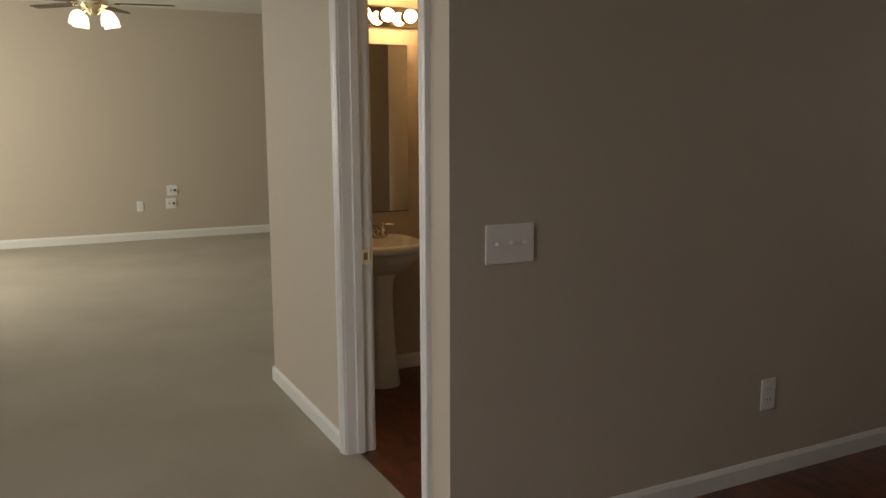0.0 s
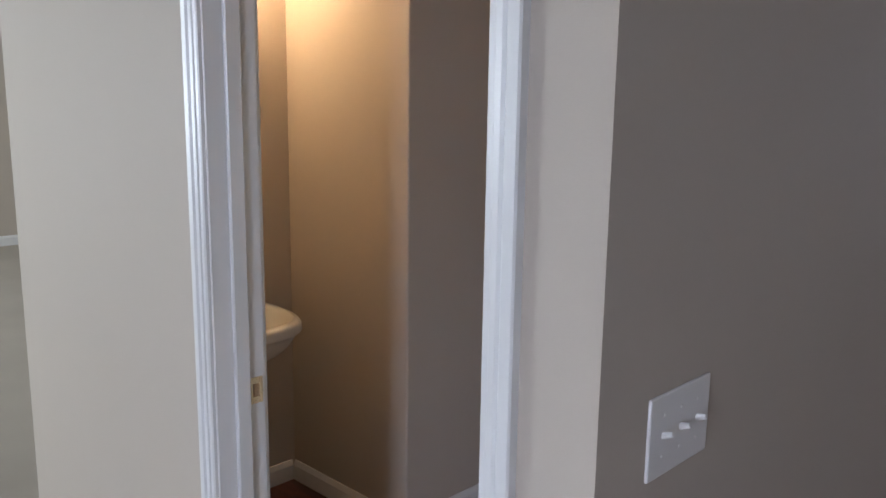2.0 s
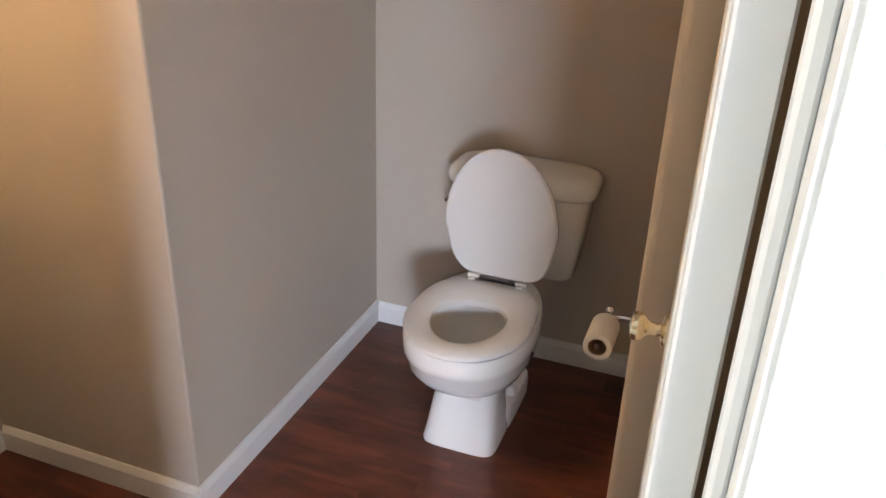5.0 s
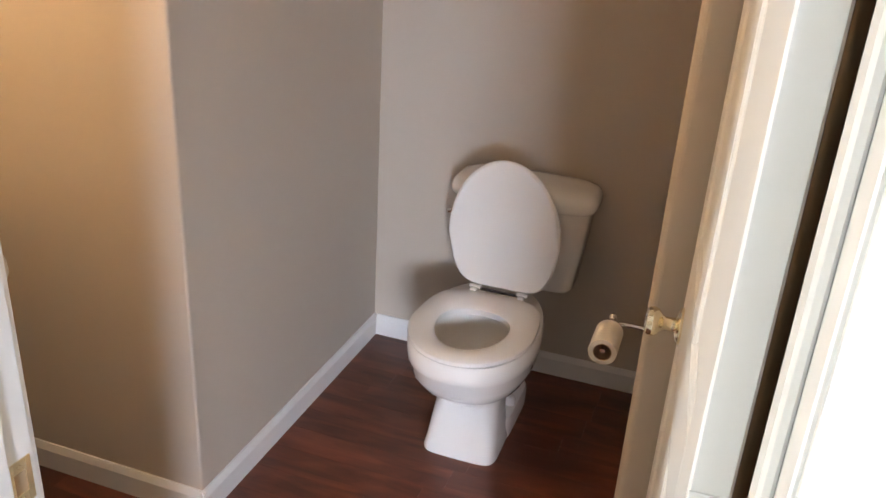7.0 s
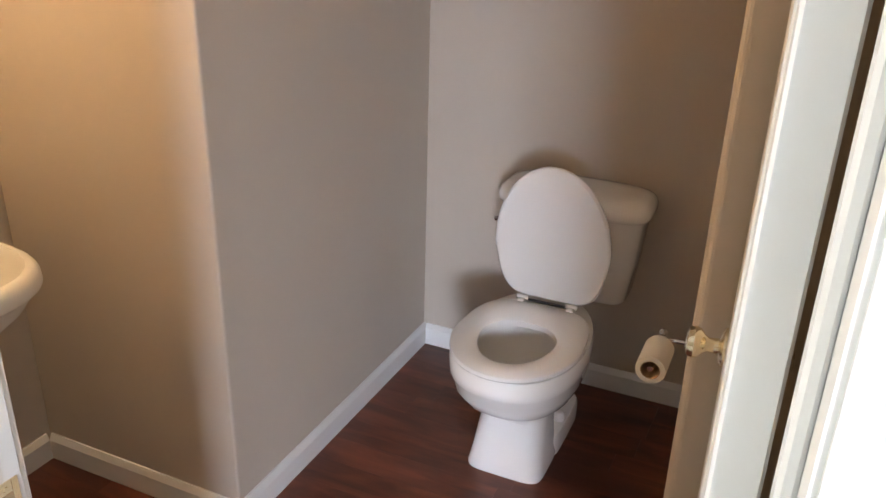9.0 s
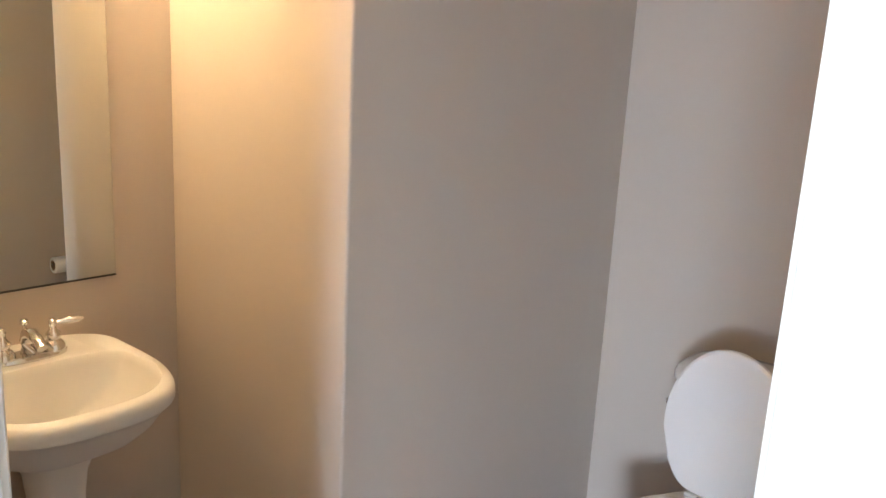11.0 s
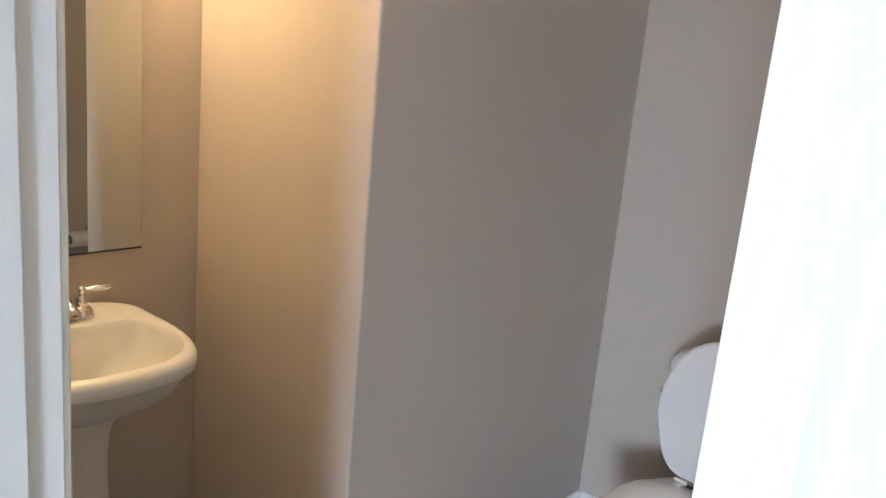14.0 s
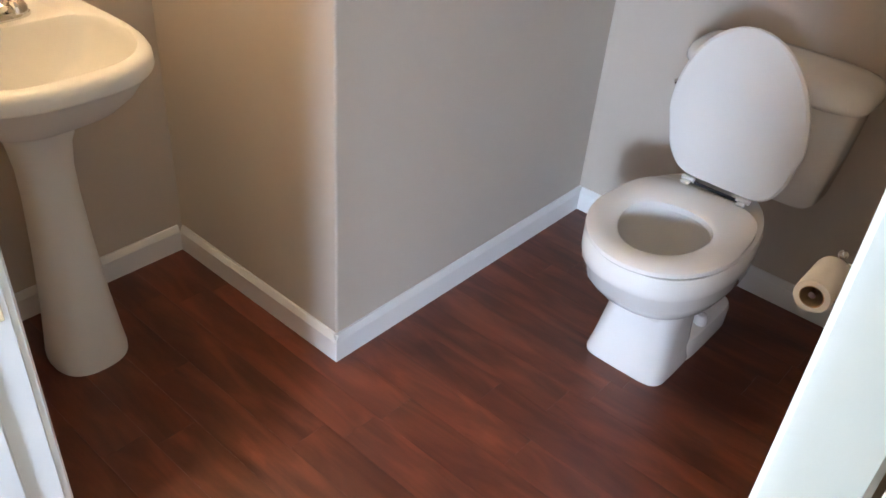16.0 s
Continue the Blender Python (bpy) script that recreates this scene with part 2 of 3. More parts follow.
window("window_1", 1.275, 2.4, 1.06, 2.1, 1.66, -1, 3, 3, "small white window with muntins, bright outside", 0.024)
window("window_2", 1.98, 2.86, 0.08, 1.95, -4.66, 1, 2, 1, "large white hall window")
window("window_3", -5.2, -3.6, 0.85, 2.15, -4.66, 1, 2, 2, "white living room window")
structure("backdrop", box((-1.5, 5.6, -0.5), (6.5, 5.62, 5.5)), M_SKY, "bright overcast sky beyond the window", "sky")

# ---------- trim: baseboards, jambs, casings ----------
BH, BT = 0.076, 0.012
BASE_P = ((0, 0), (0, BT), (BH - 0.018, BT), (BH - 0.006, BT * 0.62), (BH, BT * 0.4), (BH, 0))


def baseboard(a, b, out, h=1.0):
    bm = strip([(u * h, v) for u, v in BASE_P], (*a, 0), (*b, 0), (*out, 0), (0, 0, 1))
    return structure("baseboard", bm, M_TRIM, "white painted wooden baseboard", "baseboard")


baseboard((XM, YI), (XM, 0.0), (1, 0))
baseboard((XM + BT, 0.012), (-0.0005, 0.012), (0, -1))
baseboard((-0.012, 0.0005), (-0.012, 1.0265), (1, 0))
baseboard((0, 1.026), (0.928, 1.026), (0, -1))
baseboard((0.94, 0.0185), (0.94, 1.014), (-1, 0))
baseboard((0.928, 0.03), (XB - T, 0.03), (0, -1))
baseboard((XB - T, YI), (XB - T, 0.018), (-1, 0))
baseboard((XM + BT, YI), (XL - 0.051, YI), (0, 1))
baseboard((XM - T - 0.0005, YA), (XL - 0.051, YA), (0, -1))
baseboard((XM - T, YA - BT), (XM - T, 3.0), (-1, 0))
baseboard((XR + 0.064, YA), (XB + 0.0005, YA), (0, -1))
baseboard((XB, YA - BT), (XB, 1.588), (1, 0))
baseboard((XB + BT, 1.6), (4.2, 1.6), (0, -1))
baseboard((-6.5, -4.6), (-6.5, 3.0), (1, 0), 1.25)

bm = bmesh.new()
for x0, x1 in ((XL - JT, XL), (XR, XR + JT)):
    add_box(bm, (x0, YA - 0.001, 0), (x1, YI + 0.001, DOOR_H + JT), 0.0015)
add_box(bm, (XL, YA - 0.001, DOOR_H), (XR, YI + 0.001, DOOR_H + JT), 0.0015)
for x0, x1 in ((XL, XL + 0.011), (XR - 0.011, XR)):
    add_box(bm, (x0, YI - 0.075, 0), (x1, YI - 0.039, DOOR_H), 0.003)
add_box(bm, (XL + 0.011, YI - 0.075, DOOR_H - 0.011), (XR - 0.011, YI - 0.039, DOOR_H), 0.003)
structure("door_frame", bm, M_TRIM, "white painted door jambs with stops", "door frame")

CW = 0.06
CAS_P = ((0, 0), (0, 0.008), (0.004, 0.011), (0.014, 0.0115), (0.017, 0.0145), (0.028, 0.0155), (0.034, 0.013), (0.039, 0.0175), (CW - 0.003, 0.018), (CW, 0.015), (CW, 0))


def casing(yw, out):
    for x, s in ((XL - 0.004, -0.78), (XR + 0.004, 1)):
        structure("trim", strip(CAS_P, (x, yw, 0), (x, yw, DOOR_H + 0.004), (0, out, 0), (s, 0, 0)), M_TRIM, "white moulded door casing", "door trim")
    structure("trim", strip(CAS_P, (XL - 0.004 - CW * 0.78, yw, DOOR_H + 0.004), (XR + 0.004 + CW, yw, DOOR_H + 0.004), (0, out, 0), (0, 0, 1)), M_TRIM, "white moulded head casing", "door trim")


casing(YA, -1)
casing(YI, 1)

# ---------- door leaf, hinged on the jamb and standing open ----------
DW, DT = 0.705, 0.035
door = tagged(base("door_1", pose(1.064, YI + 0.035, 0.012, 0, 0, 2.4) @ Matrix(), "white six-panel door standing open into the powder room", "door"), kind="structure")
# local: x from -DT (hall face) to 0, y from 0 (hinge) to DW
SW, RAILS = 0.105, ((0, 0.2), (0.79, 0.95), (1.48, 1.57), (1.88, 2.012))
part("core", box((-DT + 0.009, 0.01, 0.01), (-0.009, DW - 0.01, 2.0)), M_DOOR, door)
for y0, y1 in ((0, SW), (DW - SW, DW)):
    part("stile", box((-DT, y0, 0), (0, y1, 2.012), 0.0025), M_DOOR, door)
for z0, z1 in RAILS:
    part("rail", box((-DT, SW, z0), (0, DW - SW, z1), 0.0025), M_DOOR, door)
for (za, zb) in zip(RAILS, RAILS[1:]):
    part("mullion", box((-DT, DW / 2 - 0.045, za[1]), (0, DW / 2 + 0.045, zb[0]), 0.0025), M_DOOR, door)
    for y0, y1 in ((SW, DW / 2 - 0.045), (DW / 2 + 0.045, DW - SW)):
        bm = box((-DT + 0.003, y0 + 0.028, za[1] + 0.028), (-0.003, y1 - 0.028, zb[0] - 0.028), 0.006, 1)
        part("panel", bm, M_DOOR, door)
        for x0, s in ((-DT, 1), (0, -1)):
            rects = [[Vector((x0 + s * d, y, z)) for y, z in ((y0 + o, za[1] + o), (y1 - o, za[1] + o), (y1 - o, zb[0] - o), (y0 + o, zb[0] - o))] for o, d in ((-0.001, 0.0012), (0.005, 0.0012), (0.008, 0.0035), (0.012, 0.004), (0.016, 0.0075), (0.022, 0.0092))]
            part("panel_moulding", loft(bmesh.new(), rects, False, False), M_DOOR, door)
for z in (0.22, 0.935, 1.79):
    hg = part("hinge", box((-0.034, -0.0022, z - 0.045), (0.0, 0.0004, z + 0.045), 0.0008), M_HINGE, door, "white painted steel hinge")
    part("knuckle", lathe([(0.0055, z - 0.046), (0.0055, z + 0.046)], 12, Matrix.Translation((0.012, -0.008, 0))), M_HINGE, hg, smooth=True)
    for dx, dz in ((-0.024, 0.032), (-0.012, 0.012), (-0.024, -0.012), (-0.012, -0.032)):
        part("screw", lathe([(0.0036, 0), (0.003, 0.0012)], 10, Matrix.Translation((dx, -0.0022, z + dz)) @ Euler((radians(90), 0, 0)).to_matrix().to_4x4()), M_CHROME, hg)
KN = ((0.03, 0), (0.03, 0.004), (0.025, 0.008), (0.012, 0.011), (0.0105, 0.026), (0.014, 0.032), (0.022, 0.038), (0.0245, 0.046), (0.022, 0.054), (0.012, 0.058))
for s, x in ((-1, -DT), (1, 0)):
    m = Matrix.Translation((x, DW - 0.064, 0.806)) @ Euler((0, radians(90 * s), 0)).to_matrix().to_4x4()
    part("door_knob", lathe(KN, 24, m), M_BRASS, door, "polished brass door knob", smooth=True)
part("latch_plate", box((-0.03, DW - 0.0005, 0.775), (-0.006, DW + 0.0015, 0.835), 0.0005), M_BRASS, door, "brass latch plate")

# jamb leaf of the strike
st = base("strike_plate", Matrix.Translation((XL, YI - 0.022, 0.815)), "brass strike plate set in the door jamb", "strike plate")
bm = bmesh.new()
for a, b in (((0, -0.02, -0.029), (0.0018, -0.008, 0.029)), ((0, 0.008, -0.029), (0.0018, 0.016, 0.029)), ((0, -0.008, 0.014), (0.0018, 0.008, 0.029)), ((0, -0.008, -0.029), (0.0018, 0.008, -0.014))):
    add_box(bm, a, b, 0.0004)
part("plate", bm, M_BRASS, st)
part("latch_hole", box((0.0001, -0.008, -0.014), (0.0006, 0.008, 0.014)), M_CARD, st)
for dz in (-0.021, 0.021):
    part("screw", lathe([(0.003, 0), (0.0024, 0.001)], 10, Matrix.Translation((0.0018, 0, dz)) @ Euler((0, radians(90), 0)).to_matrix().to_4x4()), M_BRASS, st)

# ---------- toilet ----------


def ring(cx, yf, yb, hw, z, n=2.4, N=40, tap=0.0):
    """A rounded outline: front at yf, back at yb, half-width hw; n: squareness; tap: narrower to the back."""
    out = []
    for k in range(N):
        a = k * math.tau / N
        c, s = math.cos(a), math.sin(a)
        u = math.copysign(abs(c) ** (2 / n), c)
        v = math.copysign(abs(s) ** (2 / n), s)
        w = hw * (1 - tap * max(0, v))
        out.append(Vector((cx + w * u, (yf + yb) / 2 + (yb - yf) / 2 * v, z)))
    return out


def egg(cx, yw, front, back, hw, z, N=48, sq=3.2, pinch=0.28):
    """Seat outline: a long round front and a squarer, narrower back; widest at yw."""
    out = []
    for k in range(N):
        a = k * math.tau / N
        c, s = math.cos(a), math.sin(a)
        if s <= 0:
            out.append(Vector((cx + hw * c, yw + front * s, z)))
        else:
            u, v = math.copysign(abs(c) ** (2 / sq), c), abs(s) ** (2 / sq)
            out.append(Vector((cx + hw * u * (1 - pinch * v ** 1.6), yw + back * v, z)))
    return out


TX = 0.488
toilet = base("toilet", Matrix.Translation((TX, 0.75, 0)), "white two-piece toilet with its seat lid raised", "toilet")
TO = Vector((TX, 0.75, 0))


def tpart(name, bm, mat, parent=None, label="", smooth=True):
    bmesh.ops.translate(bm, verts=bm.verts, vec=-TO)
    return part(name, bm, mat, parent or toilet, label, smooth)


bm = bmesh.new()
R = [ring(TX - 0.004, 0.47, 0.655, 0.106, 0.0, 5.5), ring(TX - 0.004, 0.468, 0.657, 0.107, 0.01, 5.5), ring(TX - 0.004, 0.48, 0.655, 0.101, 0.045, 5), ring(TX - 0.004, 0.494, 0.66, 0.094, 0.11, 4.2),
     ring(TX - 0.004, 0.504, 0.68, 0.091, 0.155, 3.6), ring(TX - 0.004, 0.488, 0.76, 0.099, 0.182, 3.2), ring(TX - 0.004, 0.445, 0.84, 0.123, 0.205, 2.7), ring(TX - 0.004, 0.397, 0.86, 0.149, 0.235, 2.5),
     ring(TX - 0.004, 0.364, 0.86, 0.165, 0.275, 2.4, tap=0.05), ring(TX - 0.004, 0.352, 0.86, 0.1705, 0.312, 2.4, tap=0.08), ring(TX - 0.004, 0.346, 0.86, 0.1735, 0.32, 2.4, tap=0.1), ring(TX - 0.004, 0.345, 0.86, 0.174, 0.335, 2.4, tap=0.1), ring(TX - 0.004, 0.345, 0.86, 0.174, 0.362, 2.4, tap=0.12), ring(TX - 0.004, 0.349, 0.858, 0.17, 0.37, 2.4, tap=0.12),
     ring(TX - 0.004, 0.405, 0.665, 0.115, 0.37, 2.2), ring(TX - 0.004, 0.415, 0.66, 0.108, 0.355, 2.2), ring(TX - 0.004, 0.4, 0.67, 0.115, 0.33, 2.2), ring(TX - 0.004, 0.42, 0.66, 0.105, 0.27, 2.2), ring(TX - 0.004, 0.46, 0.645, 0.08, 0.215, 2.2), ring(TX - 0.004, 0.5, 0.63, 0.05, 0.19, 2.2)]
loft(bm, R)
tpart("bowl", bm, M_CERAMIC)
tpart("water", loft(bmesh.new(), [ring(TX, 0.455, 0.648, 0.084, 0.222, 2.2), ring(TX, 0.455, 0.648, 0.084, 0.2235, 2.2)]), M_WATER, label="still water in the bowl")
# trapway panel and bolt cap at the side
bm = bmesh.new()
loft(bm, [ring(TX, 0.6, 0.86, hw, z, n) for hw, z, n in ((0.105, 0.0, 7), (0.105, 0.05, 7), (0.102, 0.062, 6), (0.094, 0.066, 6), (0.068, 0.068, 4), (0.058, 0.09, 4), (0.056, 0.16, 4), (0.085, 0.21, 4))])
tpart("foot", bm, M_CERAMIC)
for s in (-1, 1):
    tpart("bolt_cap", lathe([(0.017, 0), (0.017, 0.014), (0.012, 0.026), (0.004, 0.03)], 16, Matrix.Translation((TX + s * 0.082, 0.7, 0.066))), M_SEAT, label="white plastic bolt cap")
# seat ring
bm = bmesh.new()
loft(bm, [egg(TX - 0.004, 0.54, 0.2, 0.195, 0.162, 0.374, sq=4.6, pinch=0.14), egg(TX - 0.004, 0.54, 0.206, 0.2, 0.169, 0.38, sq=4.6, pinch=0.14), egg(TX - 0.004, 0.54, 0.205, 0.199, 0.168, 0.389, sq=4.6, pinch=0.14), egg(TX - 0.004, 0.54, 0.195, 0.19, 0.158, 0.395, sq=4.6, pinch=0.14),
          egg(TX - 0.004, 0.545, 0.152, 0.092, 0.108, 0.395, sq=3, pinch=0.26), egg(TX - 0.004, 0.545, 0.143, 0.083, 0.099, 0.388, sq=3, pinch=0.26), egg(TX - 0.004, 0.545, 0.143, 0.083, 0.099, 0.374, sq=3, pinch=0.26)], False, False)
bm.verts.ensure_lookup_table()
nv = 48
for i in range(nv):
    j = (i + 1) % nv
    bm.faces.new((bm.verts[i], bm.verts[6 * nv + i], bm.verts[6 * nv + j], bm.verts[j]))
seat = tpart("seat", bm, M_SEAT, label="white oval toilet seat")
# raised lid, leaning back on the tank
bm = bmesh.new()
loft(bm, [egg(0, 0, 0.234, 0.153, 0.155, 0.0, sq=6.5, pinch=0.25), egg(0, 0, 0.24, 0.157, 0.161, 0.005, sq=6.5, pinch=0.25), egg(0, 0, 0.24, 0.157, 0.161, 0.013, sq=6.5, pinch=0.25), egg(0, 0, 0.232, 0.149, 0.153, 0.0185, sq=6.5, pinch=0.25), egg(0, 0, 0.19, 0.12, 0.12, 0.0205, sq=6, pinch=0.25)])
lean = Matrix.Translation((TX + 0.007, 0.757, 0.4)) @ Euler((radians(-83), 0, 0)).to_matrix().to_4x4() @ Matrix.Translation((0, -0.157, 0))
bmesh.ops.transform(bm, matrix=lean, verts=bm.verts)
tpart("lid", bm, M_SEAT, label="white oval lid standing raised")
for s in (-1, 1):
    bm = box((TX + 0.005 + s * 0.07 - 0.01, 0.724, 0.39), (TX + 0.005 + s * 0.07 + 0.01, 0.744, 0.4), 0.004, 2)
    lathe([(0.006, -0.016), (0.006, 0.016)], 12, Matrix.Translation((TX + 0.005 + s * 0.07, 0.747, 0.4)) @ Euler((0, radians(90), 0)).to_matrix().to_4x4(), bm=bm)
    tpart("seat_hinge", bm, M_SEAT, label="white plastic seat hinge")
# added black strip: paints the shade between lid and seat, not a real rod
tpart("lid_gap_shade", lathe([(0.004, -0.055), (0.004, 0.055)], 10, Matrix.Translation((TX + 0.006, 0.75, 0.393)) @ Euler((0, radians(90), 0)).to_matrix().to_4x4()), M_BLACK, label="black strip standing in for the shade in the gap below the lid")


def slab(cx, x, y0, y1, z, n=6.0):
    return ring(cx, y0, y1, x, z, n, 48)


bm = bmesh.new()
loft(bm, [slab(TX + 0.022, 0.162, 0.862, 1.005, 0.372), slab(TX + 0.022, 0.172, 0.85, 1.01, 0.386), slab(TX + 0.022, 0.187, 0.832, 1.012, 0.5), slab(TX + 0.022, 0.2, 0.822, 1.012, 0.64)])
tpart("tank", bm, M_CERAMIC)
bm = bmesh.new()
loft(bm, [slab(TX + 0.022, 0.2, 0.822, 1.014, 0.632, 4.5), slab(TX + 0.022, 0.211, 0.81, 1.018, 0.637, 4.5), slab(TX + 0.022, 0.216, 0.804, 1.018, 0.648, 4.5), slab(TX + 0.022, 0.216, 0.804, 1.018, 0.663, 4.5), slab(TX + 0.022, 0.211, 0.81, 1.016, 0.677, 4.2), slab(TX + 0.022, 0.2, 0.821, 1.012, 0.686, 4), slab(TX + 0.022, 0.175, 0.845, 1.0, 0.692, 3.6), slab(TX + 0.022, 0.1, 0.88, 0.97, 0.695, 3)])
tpart("tank_lid", bm, M_CERAMIC)
bm = lathe([(0.012, 0), (0.012, 0.006), (0.006, 0.009), (0.006, 0.02)], 14, Matrix.Translation((TX - 0.15, 0.829, 0.6)) @ Euler((radians(90), 0, 0)).to_matrix().to_4x4())
tube([(TX - 0.15, 0.811, 0.6), (TX - 0.165, 0.808, 0.597), (TX - 0.182, 0.809, 0.591)], [0.006, 0.006, 0.007], bm=bm)
tpart("flush_lever", bm, M_CHROME, label="chrome flush lever")

# ---------- pedestal sink ----------
SY = -0.385
sink = base("pedestal_sink", Matrix.Translation((-0.44, SY, 0)), "white ceramic pedestal sink against the mirror wall", "sink")
SO = Vector((-0.44, SY, 0))


def spart(name, bm, mat, parent=None, label="", smooth=True):
    bmesh.ops.translate(bm, verts=bm.verts, vec=-SO)
    return part(name, bm, mat, parent or sink, label, smooth)


def dee(xb, xf, hw, z, N=56, pinch=0.22, shift=0.0):
    """Basin outline: straight at the wall (xb), bowed to the front (xf)."""
    out = []
    xm = xb + (xf - xb) * 0.42
    for k in range(N):
        a = k * math.tau / N
        c, s = math.cos(a), math.sin(a)
        if c >= 0:
            u, v = abs(c) ** 0.74, math.copysign(abs(s) ** 0.72, s)
            out.append(Vector((xm + (xf - xm) * u, SY + shift + hw * v, z)))
        else:
            u, v = abs(c) ** 0.3, math.copysign(abs(s) ** 0.3, s)
            out.append(Vector((xm - (xm - xb) * u, SY + shift + hw * v * (1 - pinch * abs(c) ** 1.5), z)))
    return out


def oval(cx, ax, ay, z, N=56, n=2.2):
    out = []
    for k in range(N):
        a = k * math.tau / N
        c, s = math.cos(a), math.sin(a)
        out.append(Vector((cx + ax * math.copysign(abs(c) ** (2 / n), c), SY + ay * math.copysign(abs(s) ** (2 / n), s), z)))
    return out


xb = XM + 0.001
bm = bmesh.new()
loft(bm, [oval(-0.45, 0.075, 0.078, 0.585), oval(-0.445, 0.1, 0.1, 0.602), dee(xb, -0.305, 0.128, 0.622), dee(xb, -0.262, 0.158, 0.646), dee(xb, -0.229, 0.181, 0.676), dee(xb, -0.208, 0.195, 0.706), dee(xb, -0.1965, 0.2035, 0.722),
          dee(xb, -0.189, 0.2085, 0.7245), dee(xb, -0.187, 0.21, 0.729), dee(xb, -0.1885, 0.209, 0.747), dee(xb, -0.194, 0.2045, 0.756), dee(xb, -0.202, 0.198, 0.7605), dee(xb, -0.212, 0.189, 0.762),
          dee(-0.497, -0.218, 0.183, 0.7605, pinch=0.1), dee(-0.494, -0.222, 0.179, 0.757, pinch=0.1), dee(-0.49, -0.227, 0.174, 0.742, pinch=0.1), dee(-0.48, -0.242, 0.16, 0.7, pinch=0.12), dee(-0.465, -0.275, 0.13, 0.662, pinch=0.15), oval(-0.385, 0.075, 0.09, 0.634), oval(-0.39, 0.025, 0.028, 0.622)])
bmesh.ops.translate(bm, verts=bm.verts, vec=(0, 0, -0.012))
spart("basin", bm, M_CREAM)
spart("drain", lathe([(0.024, 0.609), (0.024, 0.614), (0.018, 0.615), (0.015, 0.6125), (0.004, 0.6125)], 20, Matrix.Translation((-0.39, SY, 0))), M_CHROME, label="chrome drain")
bm = bmesh.new()
loft(bm, [oval(-0.43, ax, ay, z, 40, 2.5) for ax, ay, z in ((0.086, 0.082, 0), (0.087, 0.083, 0.015), (0.082, 0.078, 0.06), (0.072, 0.068, 0.16), (0.062, 0.058, 0.3), (0.056, 0.052, 0.42), (0.055, 0.052, 0.49), (0.061, 0.058, 0.545), (0.074, 0.073, 0.585), (0.09, 0.09, 0.612))])
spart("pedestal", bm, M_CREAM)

fz = 0.75
faucet = base("faucet", Matrix.Translation((-0.54, SY + 0.008, fz)) @ Matrix.Diagonal((0.98, 0.98, 0.9, 1)), "chrome two-handle centerset faucet on the sink", "faucet")
bm = bmesh.new()
loft(bm, [[Vector((0.026 * math.cos(k * math.tau / 32) * s, 0.078 * math.copysign(abs(math.sin(k * math.tau / 32)) ** 0.75, math.sin(k * math.tau / 32)) * s, z)) for k in range(32)] for s, z in ((1, 0), (1, 0.008), (0.85, 0.014))])
part("base_plate", bm, M_CHROME, faucet, smooth=True)
part("spout", tube([(-0.004, 0, 0.01), (-0.004, 0, 0.04), (0.002, 0, 0.058), (0.02, 0, 0.064), (0.05, 0, 0.056), (0.068, 0, 0.044)], [0.019, 0.016, 0.015, 0.014, 0.012, 0.011], 16), M_CHROME, faucet, smooth=True)
part("lift_knob", lathe([(0.004, 0.05), (0.004, 0.075), (0.009, 0.08), (0.009, 0.086), (0.004, 0.09)], 12, Matrix.Translation((-0.016, 0, 0))), M_CHROME, faucet, smooth=True)
for s in (-1, 1):
    hb = part("handle_body", lathe([(0.024, 0.01), (0.023, 0.02), (0.019, 0.028), (0.013, 0.034), (0.016, 0.042), (0.015, 0.05), (0.008, 0.058), (0.007, 0.068), (0.009, 0.073), (0.007, 0.08), (0.003, 0.083)], 18, Matrix.Translation((0, s * 0.051, 0))), M_CHROME, faucet, smooth=True)
    part("lever", tube([(0, s * 0.053, 0.073), (0.003, s * 0.068, 0.074), (0.005, s * 0.082, 0.075), (0.008, s * 0.1, 0.075), (0.01, s * 0.112, 0.075)], [0.004, 0.0055, 0.0085, 0.008, 0.003], 12), M_CHROME, hb, smooth=True)
# supply valve and hoses below the basin
valve = base("supply_valve", Matrix.Translation((XM, SY - 0.1, 0.36)), "chrome supply stop valve on the wall under the sink", "valve")
bm = lathe([(0.026, 0), (0.026, 0.004), (0.008, 0.007), (0.008, 0.05)], 16, Euler((0, radians(90), 0)).to_matrix().to_4x4())
part("stub", bm, M_CHROME, valve, smooth=True)
part("valve_handle", lathe([(0.013, 0), (0.015, 0.008), (0.01, 0.016)], 10, Matrix.Translation((0.05, 0, 0)) @ Euler((0, radians(90), 0)).to_matrix().to_4x4()), M_CHROME, valve, smooth=True)
part("hose", tube([(0.04, 0, 0.005), (0.042, 0.004, 0.08), (0.05, 0.02, 0.17), (0.07, 0.05, 0.28)], 0.0055), M_BLACK, valve, "dark flexible hose", smooth=True)

# ---------- mirror ----------
MY0, MY1, MZ0, MZ1 = -0.612, -0.14, 0.872, 1.735
mirror = base("wall_mirror", Matrix.Translation((XM, (MY0 + MY1) / 2, MZ0)), "frameless rectangular wall mirror above the sink", "mirror")
hw = (MY1 - MY0) / 2
part("glass", box((0.0015, -hw, 0), (0.0065, hw, MZ1 - MZ0), 0.0012), M_MIRROR, mirror)
part("edge_strip", box((0.001, -hw, -0.0035), (0.0072, hw, -0.0002), 0.0006), M_BLACK, mirror, "dark bottom edge strip")

